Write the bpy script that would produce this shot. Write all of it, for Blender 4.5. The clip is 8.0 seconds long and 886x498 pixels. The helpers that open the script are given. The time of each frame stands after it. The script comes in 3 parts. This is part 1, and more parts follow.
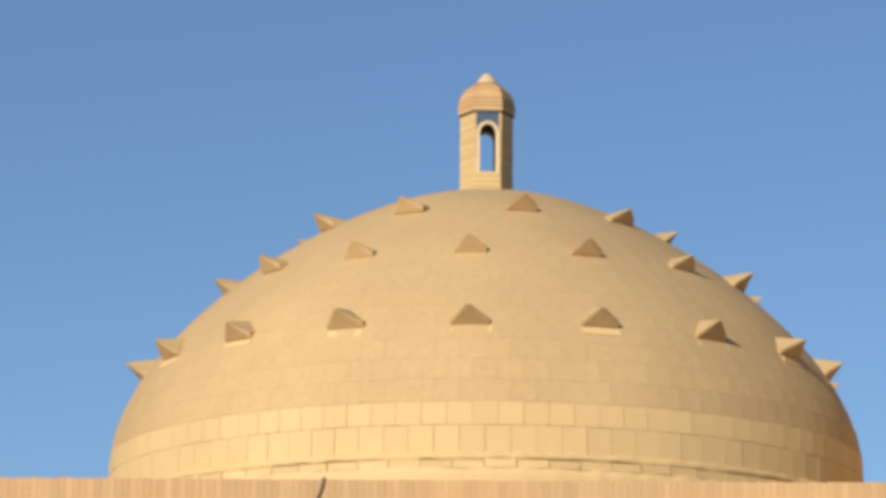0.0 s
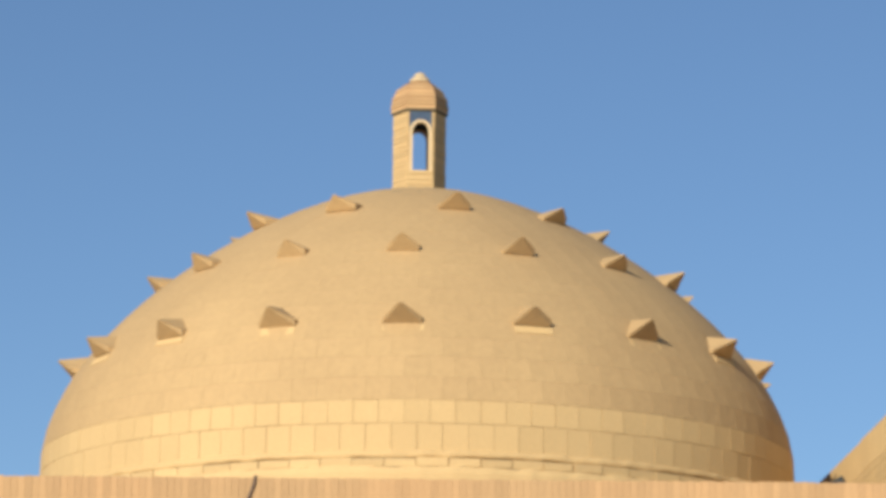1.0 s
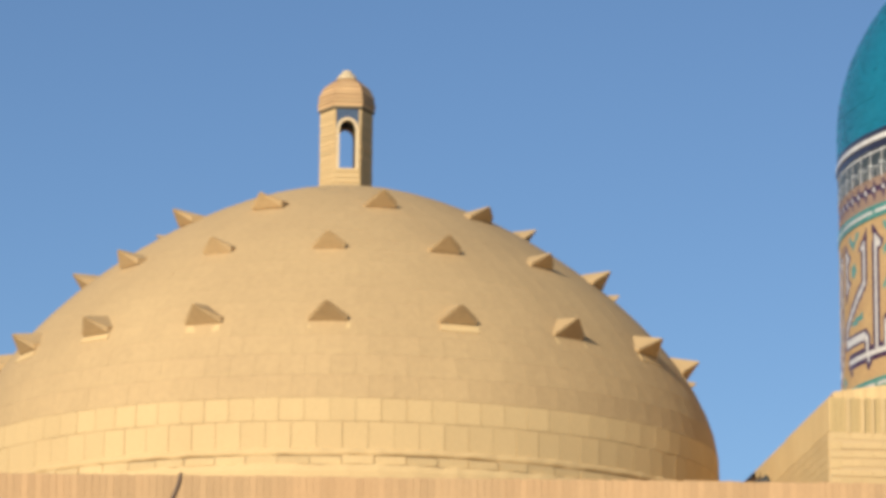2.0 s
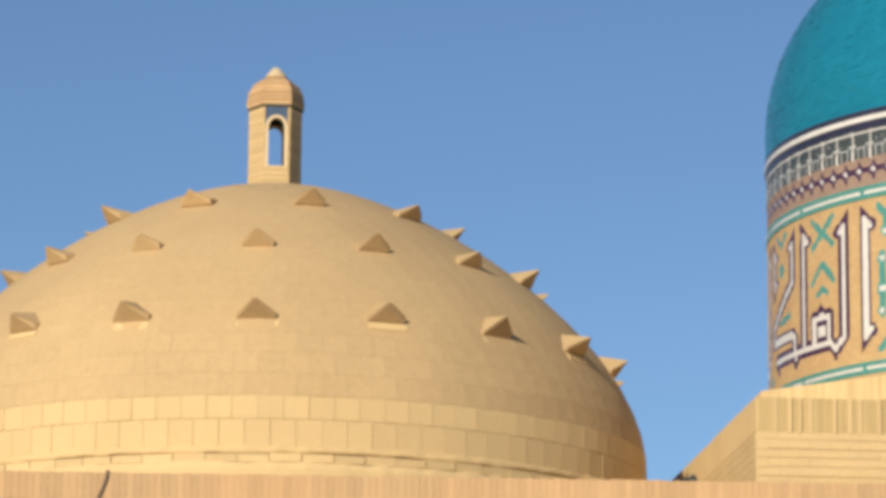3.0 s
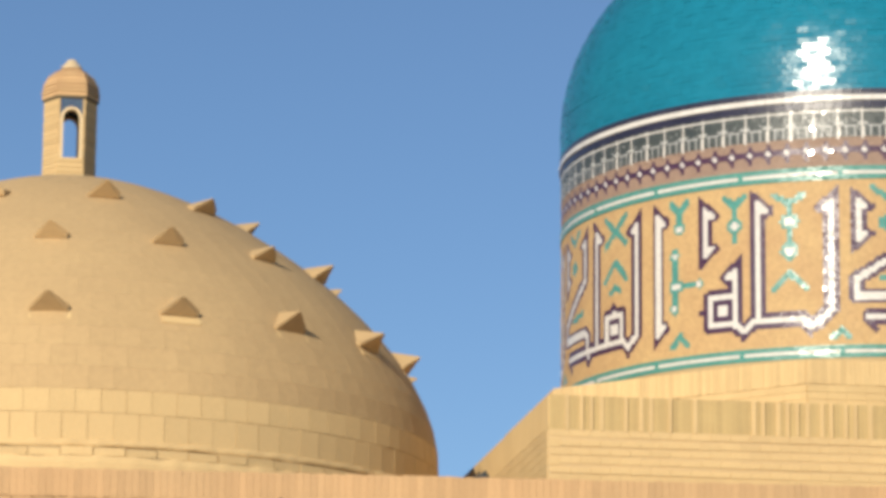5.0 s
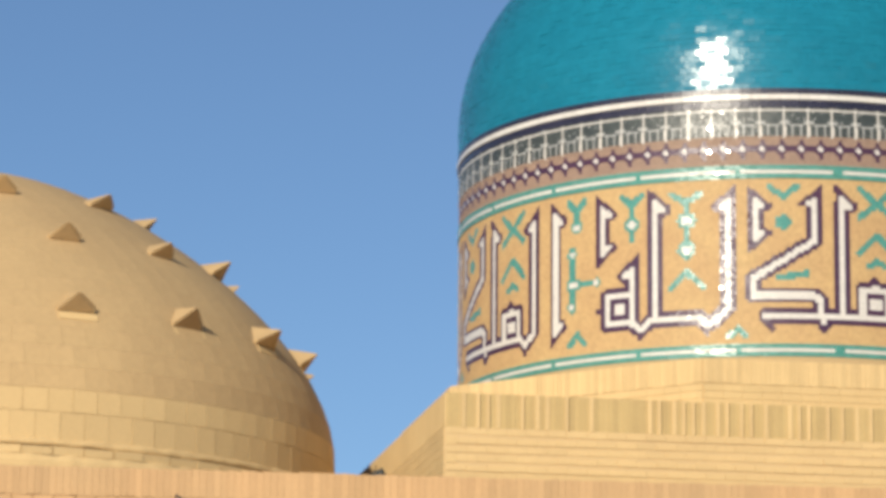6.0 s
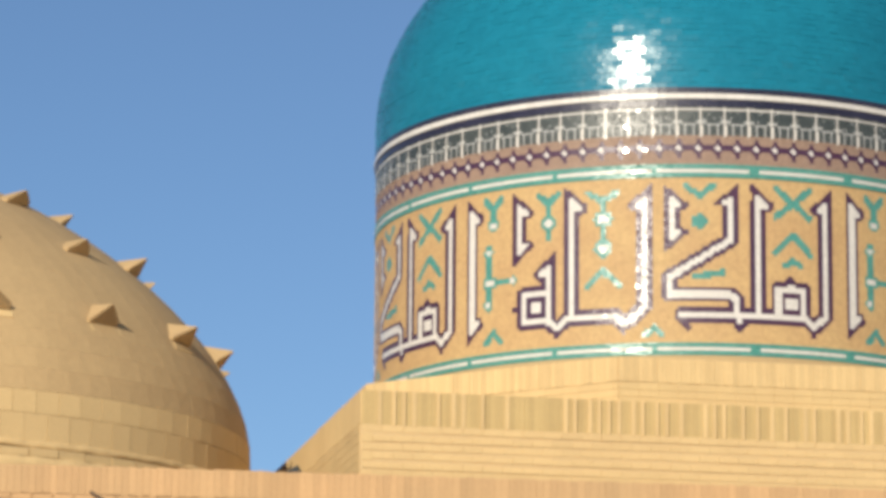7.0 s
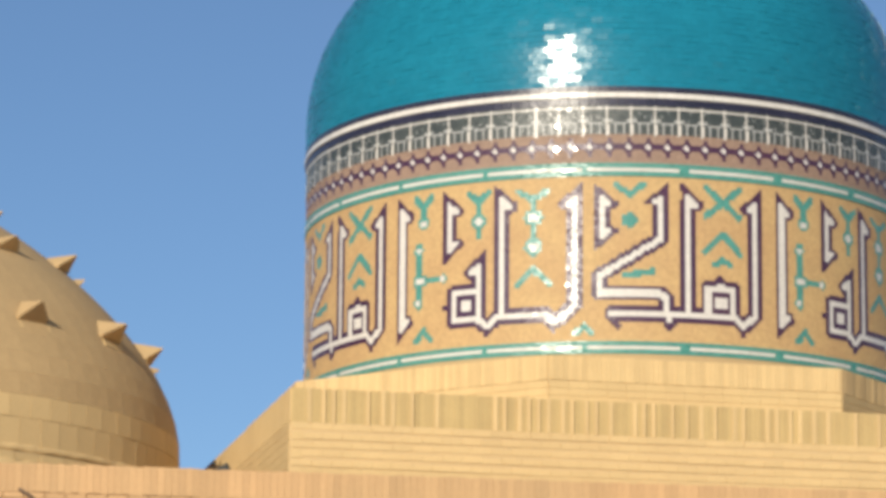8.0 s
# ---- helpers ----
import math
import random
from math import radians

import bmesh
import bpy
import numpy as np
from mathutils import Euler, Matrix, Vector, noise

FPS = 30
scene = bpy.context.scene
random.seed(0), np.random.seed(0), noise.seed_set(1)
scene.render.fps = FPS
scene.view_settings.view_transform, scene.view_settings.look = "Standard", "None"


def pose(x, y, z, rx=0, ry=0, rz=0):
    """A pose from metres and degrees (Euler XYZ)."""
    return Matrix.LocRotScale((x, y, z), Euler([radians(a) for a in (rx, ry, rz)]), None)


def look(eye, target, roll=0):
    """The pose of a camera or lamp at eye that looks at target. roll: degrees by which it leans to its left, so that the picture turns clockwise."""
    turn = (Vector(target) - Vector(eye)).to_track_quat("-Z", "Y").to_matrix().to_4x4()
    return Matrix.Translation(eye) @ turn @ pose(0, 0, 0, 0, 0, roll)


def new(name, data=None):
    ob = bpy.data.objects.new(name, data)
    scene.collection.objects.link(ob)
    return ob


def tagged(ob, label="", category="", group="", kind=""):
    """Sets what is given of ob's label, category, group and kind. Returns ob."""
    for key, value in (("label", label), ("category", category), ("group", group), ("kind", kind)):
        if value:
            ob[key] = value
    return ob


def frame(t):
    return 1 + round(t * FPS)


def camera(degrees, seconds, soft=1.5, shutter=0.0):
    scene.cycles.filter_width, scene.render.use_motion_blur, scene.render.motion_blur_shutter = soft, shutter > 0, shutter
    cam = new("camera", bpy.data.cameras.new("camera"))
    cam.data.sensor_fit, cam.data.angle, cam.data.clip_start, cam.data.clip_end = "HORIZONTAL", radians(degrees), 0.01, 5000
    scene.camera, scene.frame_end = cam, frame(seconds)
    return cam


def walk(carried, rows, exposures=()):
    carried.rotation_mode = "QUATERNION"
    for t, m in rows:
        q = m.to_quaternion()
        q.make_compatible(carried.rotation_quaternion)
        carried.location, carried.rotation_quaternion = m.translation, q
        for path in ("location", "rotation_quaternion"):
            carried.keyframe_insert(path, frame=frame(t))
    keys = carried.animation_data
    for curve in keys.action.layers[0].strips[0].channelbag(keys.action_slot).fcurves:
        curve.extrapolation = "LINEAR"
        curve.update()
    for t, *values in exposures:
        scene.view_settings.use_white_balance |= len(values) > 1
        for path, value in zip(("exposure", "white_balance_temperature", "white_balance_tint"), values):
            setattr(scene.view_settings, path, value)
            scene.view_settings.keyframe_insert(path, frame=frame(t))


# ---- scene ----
import itertools

# The camera stands on the ground and pans from one dome to the other.
EYE = 1.6
cam = camera(13.259, 8.0, soft=4.2)
ROWS = [  # seconds, yaw, pitch, roll
    (0.0, 0.792, 12.169, 0.457),
    (0.5, 0.271, 12.162, 0.462),
    (1.0, -0.246, 12.155, 0.458),
    (1.5, -0.818, 12.145, 0.454),
    (3.0, -2.476, 12.117, 0.458),
    (3.5, -3.110, 12.106, 0.460),
    (4.0, -3.964, 12.093, 0.462),
    (4.5, -4.794, 12.085, 0.468),
    (6.0, -7.209, 12.048, 0.468),
    (6.5, -7.855, 12.038, 0.466),
    (7.0, -8.490, 12.023, 0.462),
    (7.5, -9.002, 12.016, 0.450),
    (8.0, -9.562, 12.001, 0.450),
]
walk(cam, [(t, pose(0, 0, EYE, 90 + pitch, 0, yaw) @ pose(0, 0, 0, 0, 0, roll)) for t, yaw, pitch, roll in ROWS])

# ---- light ----
SUN_BEARING, SUN_HEIGHT = 209.5, 22.0
world = bpy.data.worlds.new("world")
scene.world = world
world.use_nodes = True
wt = world.node_tree
sky = wt.nodes.new("ShaderNodeTexSky")
sky.sky_type, sky.sun_disc = "NISHITA", False
sky.sun_elevation, sky.sun_rotation = radians(SUN_HEIGHT), radians(SUN_BEARING)
sky.altitude, sky.air_density, sky.dust_density, sky.ozone_density = 1500, 1.0, 0.0, 4.0
tint = wt.nodes.new("ShaderNodeHueSaturation")
tint.inputs["Saturation"].default_value = 1.0
wt.links.new(sky.outputs[0], tint.inputs["Color"])
wt.links.new(tint.outputs[0], wt.nodes["Background"].inputs[0])
wt.nodes["Background"].inputs[1].default_value = 0.081
sun = new("sun", bpy.data.lights.new("sun", "SUN"))
sun.data.energy, sun.data.angle, sun.data.color = 4.3, radians(0.53), (1.0, 0.905, 0.735)
sb, sh = radians(SUN_BEARING), radians(SUN_HEIGHT)
sun.matrix_world = look((0, 0, 60), (-math.sin(sb) * math.cos(sh), -math.cos(sb) * math.cos(sh), 60 - math.sin(sh)))
scene.view_settings.exposure = 0.25


# ---- materials ----
def material(name, base, second, rough=0.85, grain=40.0, bump=0.25, stain=1.2, piece=0.12, coat=0.0, island=False, spec=0.5, wash=0.5):
    """A mineral surface: two tones in large stains, fine grain with relief, and a change of tone from piece to piece."""
    m = bpy.data.materials.new(name)
    m.use_nodes = True
    nt = m.node_tree
    nodes, links = nt.nodes, nt.links
    bsdf = nodes["Principled BSDF"]
    coord = nodes.new("ShaderNodeNewGeometry")
    big = nodes.new("ShaderNodeTexNoise")
    big.inputs["Scale"].default_value, big.inputs["Detail"].default_value = stain, 5
    fine = nodes.new("ShaderNodeTexNoise")
    fine.inputs["Scale"].default_value, fine.inputs["Detail"].default_value = grain, 4
    for n in (big, fine):
        links.new(coord.outputs["Position"], n.inputs["Vector"])
    mix = nodes.new("ShaderNodeMix")
    mix.data_type = "RGBA"
    mix.inputs["A"].default_value, mix.inputs["B"].default_value = (*base, 1), (*second, 1)
    ramp = nodes.new("ShaderNodeMapRange")
    ramp.inputs["From Min"].default_value, ramp.inputs["From Max"].default_value = 0.5 - wash / 2, 0.5 + wash / 2
    links.new(big.outputs["Fac"], ramp.inputs["Value"])
    links.new(ramp.outputs["Result"], mix.inputs["Factor"])
    if island:
        rnd = coord.outputs["Random Per Island"]
    else:
        rnd = nodes.new("ShaderNodeObjectInfo").outputs["Random"]
    add = nodes.new("ShaderNodeMath")
    add.operation = "MULTIPLY_ADD"
    add.inputs[1].default_value, add.inputs[2].default_value = 2 * piece, 1 - piece
    links.new(rnd, add.inputs[0])
    tone = nodes.new("ShaderNodeMath")
    tone.operation = "MULTIPLY_ADD"
    tone.inputs[1].default_value = 0.24
    links.new(fine.outputs["Fac"], tone.inputs[0])
    sub = nodes.new("ShaderNodeMath")
    sub.operation = "SUBTRACT"
    sub.inputs[1].default_value = 0.12
    links.new(add.outputs[0], sub.inputs[0])
    links.new(sub.outputs[0], tone.inputs[2])
    hsv = nodes.new("ShaderNodeHueSaturation")
    links.new(mix.outputs["Result"], hsv.inputs["Color"])
    links.new(tone.outputs[0], hsv.inputs["Value"])
    links.new(hsv.outputs[0], bsdf.inputs["Base Color"])
    bsdf.inputs["Roughness"].default_value = rough
    bsdf.inputs["Specular IOR Level"].default_value = spec
    bsdf.inputs["Coat Weight"].default_value = coat
    bsdf.inputs["Coat Roughness"].default_value = 0.05
    relief = nodes.new("ShaderNodeBump")
    relief.inputs["Strength"].default_value, relief.inputs["Distance"].default_value = bump, 0.01
    links.new(fine.outputs["Fac"], relief.inputs["Height"])
    links.new(relief.outputs[0], bsdf.inputs["Normal"])
    return m


TILE = material("sandy_dome_tile", (0.528, 0.361, 0.177), (0.452, 0.305, 0.150), piece=0.022, stain=0.55, grain=14)
TILE_PALE = material("pale_yellow_tile", (0.64, 0.455, 0.22), (0.58, 0.405, 0.195), piece=0.03, stain=0.7)
TILE_JOINED = material("sandy_dome_tile_upper", (0.528, 0.361, 0.177), (0.452, 0.305, 0.150), piece=0.014, island=True, stain=0.55, grain=14)
MORTAR = material("mortar", (0.48, 0.34, 0.175), (0.52, 0.37, 0.19))
BRICK = material("yellow_brick", (0.64, 0.46, 0.225), (0.57, 0.40, 0.195), piece=0.09, stain=2.0)
BRICK_JOINED = material("yellow_brick_courses", (0.62, 0.44, 0.215), (0.56, 0.385, 0.185), piece=0.08, island=True, stain=2.0)
DULL = material("dull_tan_brick", (0.51, 0.368, 0.165), (0.455, 0.322, 0.145), piece=0.08, stain=2.0)
PINK = material("pinkish_parapet_brick", (0.55, 0.335, 0.165), (0.47, 0.305, 0.155), piece=0.09, stain=0.8)
PINK_JOINED = material("pinkish_wall_brick", (0.55, 0.335, 0.165), (0.49, 0.305, 0.155), piece=0.07, stain=1.5, island=True)
ROOF = material("roof_screed", (0.42, 0.32, 0.22), (0.36, 0.27, 0.18))
EARTH = material("dusty_paving", (0.34, 0.27, 0.19), (0.28, 0.22, 0.16), grain=8, stain=0.2)
TURQUOISE = material("turquoise_glazed_brick", (0.009, 0.154, 0.238), (0.012, 0.186, 0.275), rough=0.2, grain=18, bump=0.2, stain=0.9, piece=0.05, coat=0.0, island=True, spec=0.4)
TEAL = material("teal_glaze", (0.065, 0.26, 0.225), (0.095, 0.30, 0.25), rough=0.3, piece=0.12, coat=0.2, island=True)
WHITE = material("white_glaze", (0.70, 0.665, 0.61), (0.64, 0.60, 0.55), rough=0.28, piece=0.06, coat=0.3, island=True)
NAVY = material("navy_glaze", (0.022, 0.02, 0.038), (0.032, 0.028, 0.05), rough=0.3, piece=0.12, coat=0.2, island=True)
PURPLE = material("purple_glaze", (0.052, 0.020, 0.060), (0.075, 0.026, 0.058), rough=0.35, piece=0.15, coat=0.15, island=True)
OCHRE = material("ochre_mosaic", (0.56, 0.385, 0.183), (0.49, 0.312, 0.155), rough=0.6, spec=0.2, piece=0.08, coat=0.0, island=True, stain=1.6)
BEIGE = material("pink_beige_mosaic", (0.34, 0.235, 0.175), (0.29, 0.20, 0.155), rough=0.6, spec=0.2, piece=0.10, coat=0.0, island=True)
SLATE = material("dark_green_grey_mosaic", (0.045, 0.055, 0.055), (0.075, 0.085, 0.08), rough=0.35, piece=0.25, coat=0.15, island=True)
GREY = material("pale_grey_mosaic", (0.42, 0.42, 0.40), (0.36, 0.36, 0.35), rough=0.4, piece=0.12, coat=0.12, island=True)
PALE = material("pale_plaster", (0.63, 0.49, 0.30), (0.58, 0.44, 0.26))
CAPBRICK = material("orange_tan_brick", (0.60, 0.39, 0.19), (0.53, 0.325, 0.16), stain=5, piece=0.12)
STRETCHER = material("yellow_stretcher_brick", (0.64, 0.46, 0.225), (0.57, 0.40, 0.195), piece=0.035, stain=1.3)
STRETCHER_JOINED = material("yellow_side_brick", (0.62, 0.445, 0.215), (0.55, 0.385, 0.185), piece=0.03, stain=1.3, island=True)
CABLE = material("brown_cable", (0.10, 0.065, 0.045), (0.13, 0.08, 0.05), rough=0.6)
SPANDREL = material("blue_grey_tile", (0.03, 0.045, 0.11), (0.06, 0.11, 0.16), rough=0.75, stain=25)
# moulding under the lantern cap: its shadow line is put into the dark colour
SHADOWLINE = material("olive_shadow_line", (0.10, 0.085, 0.05), (0.13, 0.105, 0.06))
DARK = material("dark_metal", (0.035, 0.04, 0.04), (0.05, 0.055, 0.05), rough=0.5)


# ---- mesh helpers ----
def mesh_of(name, verts, faces, mats, idx=None):
    me = bpy.data.meshes.new(name)
    me.from_pydata(verts, [], faces)
    for m in mats if isinstance(mats, (list, tuple)) else [mats]:
        me.materials.append(m)
    if idx is not None:
        me.polygons.foreach_set("material_index", idx)
    me.update()
    return me


def part(name, data, parent, label="", m=None, kind=""):
    ob = new(name, data)
    ob.parent = parent
    if m is not None:
        ob.matrix_basis = m
    return tagged(ob, label=label, kind=kind)


def thing(name, label, category, m=None, group="", kind=""):
    ob = new(name)
    ob.empty_display_size = 0.2
    if m is not None:
        ob.matrix_basis = m
    return tagged(ob, label, category, group, kind)


def block(x0, x1, y0, y1, z0, z1, bev=0.006):
    """Vertices and faces of a block whose front (low y) has chamfered edges."""
    b = min(bev, (x1 - x0) / 4, (z1 - z0) / 4)
    v = [(x0, y1, z0), (x1, y1, z0), (x1, y1, z1), (x0, y1, z1),
         (x0, y0 + b, z0), (x1, y0 + b, z0), (x1, y0 + b, z1), (x0, y0 + b, z1),
         (x0 + b, y0, z0 + b), (x1 - b, y0, z0 + b), (x1 - b, y0, z1 - b), (x0 + b, y0, z1 - b)]
    f = [(8, 9, 10, 11), (4, 5, 9, 8), (5, 6, 10, 9), (6, 7, 11, 10), (7, 4, 8, 11),
         (0, 1, 5, 4), (1, 2, 6, 5), (2, 3, 7, 6), (3, 0, 4, 7), (0, 3, 2, 1)]
    return v, f


class Heap:
    """Gathers vertices and faces of many pieces for one mesh."""

    def __init__(self):
        self.v, self.f, self.i = [], [], []

    def add(self, v, f, mat=0, m=None):
        n = len(self.v)
        self.v += [tuple(m @ Vector(p)) for p in v] if m is not None else v
        self.f += [tuple(a + n for a in g) for g in f]
        self.i += [mat] * len(f)
        return self

    def mesh(self, name, mats):
        return mesh_of(name, self.v, self.f, mats, self.i)


def revolve(profile, n, flip=False):
    """Surface of revolution about z from (radius, height) pairs."""
    v, f = [], []
    for r, z in profile:
        for k in range(n):
            a = 2 * math.pi * k / n
            v.append((r * math.sin(a), -r * math.cos(a), z))
    for j in range(len(profile) - 1):
        for k in range(n):
            a, b = j * n + k, j * n + (k + 1) % n
            f.append((a, b, b + n, a + n))
    return v, f


def cell(r0, z0, r1, z1, a0, a1, gap, depth, da=0.0, dz=0.0):
    """One piece of cladding between two heights and two angles; a = 0 faces the camera. da, dz: how far one side and the top stand proud."""
    ga0, ga1 = gap / max(r0, 0.05) / 2, gap / max(r1, 0.05) / 2
    ln = math.hypot(r1 - r0, z1 - z0) or 1
    ur, uz = (r1 - r0) / ln, (z1 - z0) / ln
    nr, nz = uz, -ur
    lo, hi = (r0 + ur * gap / 2, z0 + uz * gap / 2), (r1 - ur * gap / 2, z1 - uz * gap / 2)
    c = []
    for (r, z), a, g, out in ((lo, a0, ga0, 0), (lo, a1, -ga0, da), (hi, a1, -ga1, da + dz), (hi, a0, ga1, dz)):
        for d in (-depth, out):
            rr, zz = r + nr * d, z + nz * d
            c.append((rr * math.sin(a + g), -rr * math.cos(a + g), zz))
    return c, [(1, 3, 5, 7), (0, 2, 3, 1), (2, 4, 5, 3), (4, 6, 7, 5), (6, 0, 1, 7)]


# ---- the setting ----
PAR_Y, PAR_Z = 43.5, EYE + 6.65
ROOF_Z = EYE + 6.05
gv = [(-3000, -3000, 0), (3000, -3000, 0), (3000, 3000, 0), (-3000, 3000, 0)]
tagged(new("ground", mesh_of("ground", gv, [(0, 1, 2, 3)], EARTH)), "dusty pale paved ground before the building", "ground", kind="structure")
X0, X1, YB = -16.0, 30.0, 62.0
front = tagged(new("wall_front"), "pinkish brick front wall with an upright brick course along its parapet", "wall", kind="structure")
part("core", mesh_of("wall_core", *block(X0, X1, PAR_Y + 0.02, PAR_Y + 0.5, 0, PAR_Z - 0.02), PINK), front)
for nm, b in (("wall_back", (X0, X1, YB, YB + 0.5)), ("wall_west", (X0, X0 + 0.5, PAR_Y + 0.5, YB)), ("wall_east", (X1 - 0.5, X1, PAR_Y + 0.5, YB))):
    tagged(new(nm, mesh_of(nm, *block(*b, 0, PAR_Z - 0.02), PINK)), "plain pinkish brick wall", "wall", kind="structure")
tagged(new("roof", mesh_of("roof", *block(X0 + 0.5, X1 - 0.5, PAR_Y + 0.5, YB, ROOF_Z - 0.35, ROOF_Z), ROOF)), "flat screeded roof behind the parapet", "roof", kind="structure")

# ---- brick dome ----
D1 = Vector((-0.10, 49.5, EYE))


def dome_r(z):
    """Radius of the brick dome at a height over the eye."""
    h = max(11.411 - z, 0.0)
    if z < 7.59:
        return 4.927
    return math.sqrt(max(h * (6.7813 + 1.43748 * h - 0.40548 * h * h), 0.0))


brick_dome = thing("brick_dome", "sand-coloured tiled brick dome studded with rings of pointed bricks", "dome", Matrix.Translation(D1))
prof = [(5.02, ROOF_Z - EYE), (5.02, 6.95), (4.988, 6.96), (4.988, 7.062), (4.915, 7.075)]
prof += [(dome_r(z) - 0.011, z) for z in np.linspace(7.09, 11.38, 60)] + [(0.0, 11.40)]
v, f = revolve(prof, 128)
part("shell", mesh_of("dome_shell", v, f, MORTAR), brick_dome, "mortar bed under the tiles")

# row edges along the curve of the dome
edges, z = [7.115], 7.115
while z < 11.2:
    step, zz = 0.375 if len(edges) == 1 else 0.285, z
    while math.hypot(zz - z, dome_r(zz) - dome_r(z)) < step and zz < 11.36:
        zz += 0.002
    z = zz
    edges.append(z)
upper = Heap()
dome_rows = []
for j in range(len(edges) - 1):
    z0, z1 = edges[j], edges[j + 1]
    r0, r1 = dome_r(z0), dome_r(z1)
    n = max(12, round(2 * math.pi * (r0 + r1) / 2 / 0.305))
    gap = 0.006 if j < 2 else 0.0016 if j < 5 else 0.0007
    dome_rows.append((z0, r0, z1, r1, n, gap))
    for k in range(n):
        a = (k + 0.5 * (j % 2)) * 2 * math.pi / n
        facing = math.cos(a + math.pi / n) > 0.1
        if j < 6 and facing:
            continue
        rnd = random.uniform(-0.001, 0.001)
        upper.add(*cell(r0, z0, r1, z1, a, a + 2 * math.pi / n, gap, 0.02, rnd, random.uniform(-0.001, 0.001)))
part("tile_field", upper.mesh("tile_field", TILE_JOINED), brick_dome, kind="stuff")

# ragged lip of mortar under the tiles, a course of long worn bricks and the rendered foot below
def lip(r, z0, z1, n, wave, rough, mat):
    """A ring whose outer edge wanders in and out and up and down, as hand-laid mortar does."""
    v, f = [], []
    for k in range(n):
        a = 2 * math.pi * k / n
        q = Vector((math.sin(a) * 9, math.cos(a) * 9, z0))
        w1, w2, w3 = noise.noise(q * 0.9), noise.noise(q * 3.1), noise.noise(q * 2.3 + Vector((7, 3, 1)))
        out = r + rough * (0.6 * w1 + 0.7 * w2)
        lo, hi = z0 + wave * (w3 + 0.5 * w1), z1 + wave * (0.8 * w2 - 0.4 * w1)
        for rr, zz in ((r - 0.12, lo - 0.01), (out - 0.012, lo), (out, lo + 0.25 * (hi - lo)), (out - 0.004, hi - 0.3 * (hi - lo)), (out - 0.03, hi), (r - 0.12, hi + 0.01)):
            v.append((rr * math.sin(a), -rr * math.cos(a), zz))
    for k in range(n):
        for j in range(5):
            a, b = k * 6 + j, ((k + 1) % n) * 6 + j
            f.append((a, b, b + 1, a + 1))
    return mesh_of("lip", v, f, mat)


part("mortar_lip", lip(4.952, 7.08, 7.165, 900, 0.016, 0.016, TILE_PALE), brick_dome, "ragged mortar line under the tiles")
part("rendered_foot", lip(5.052, 6.70, 6.958, 700, 0.016, 0.014, TILE_PALE), brick_dome, "uneven pale rendered foot of the dome")
n = 82
brick_shapes = []
for k in range(5):
    w, top = random.uniform(0.94, 0.995), random.uniform(-0.012, 0.008)
    c, fc = cell(5.0, 6.962, 5.0, 7.062 + top, 0, 2 * math.pi / n * w, 0.006, 0.12)
    lift = random.uniform(-0.004, 0.004)
    c = [(x, y, z + (lift if q in (4, 5) else 0)) for q, (x, y, z) in enumerate(c)]
    brick_shapes.append(mesh_of("base_brick", c, fc, BRICK))
for k in range(n):
    a = k * 2 * math.pi / n
    m = pose(0, 0, random.uniform(-0.005, 0.005), 0, 0, math.degrees(a)) @ Matrix.Translation((0, random.uniform(-0.010, 0.006), 0))
    part("brick", random.choice(brick_shapes), brick_dome, m=m)


def stud_mesh(za, zb, zt, rt, w, skew):
    """A beak of two brick slopes that meet in a short ridge, cut back steeply below to a level edge on the dome."""
    ra, rb = dome_r(za), dome_r(zb)
    v = [(skew - 0.022, -rt, zt - 0.01), (skew + 0.022, -rt, zt - 0.01), (-w, -rb - 0.012, zb), (w + 0.02, -rb - 0.012, zb),
         (skew - 0.018, -rt + 0.022, zt - 0.034), (skew + 0.018, -rt + 0.022, zt - 0.034),
         (skew * 0.6, -(ra - 0.07), za + 0.03), (-w - 0.01, -(rb - 0.18), zb + 0.05), (w + 0.03, -(rb - 0.18), zb + 0.085),
         (-w + 0.02, -(rb - 0.18), zb - 0.01), (w, -(rb - 0.18), zb - 0.01), (skew, -rt + 0.014, zt + 0.008),
         (-w - 0.006, -rb - 0.03, zb + 0.035), (w + 0.026, -rb - 0.035, zb + 0.07)]
    f = [(0, 1, 11), (0, 11, 6), (11, 1, 6), (0, 6, 7, 12), (1, 13, 8, 6), (0, 4, 5, 1), (0, 12, 4), (12, 2, 4), (1, 5, 13), (13, 5, 3), (4, 2, 3, 5), (2, 9, 10, 3), (2, 12, 7, 9), (3, 10, 8, 13)]
    return mesh_of("stud", v, f, TILE)


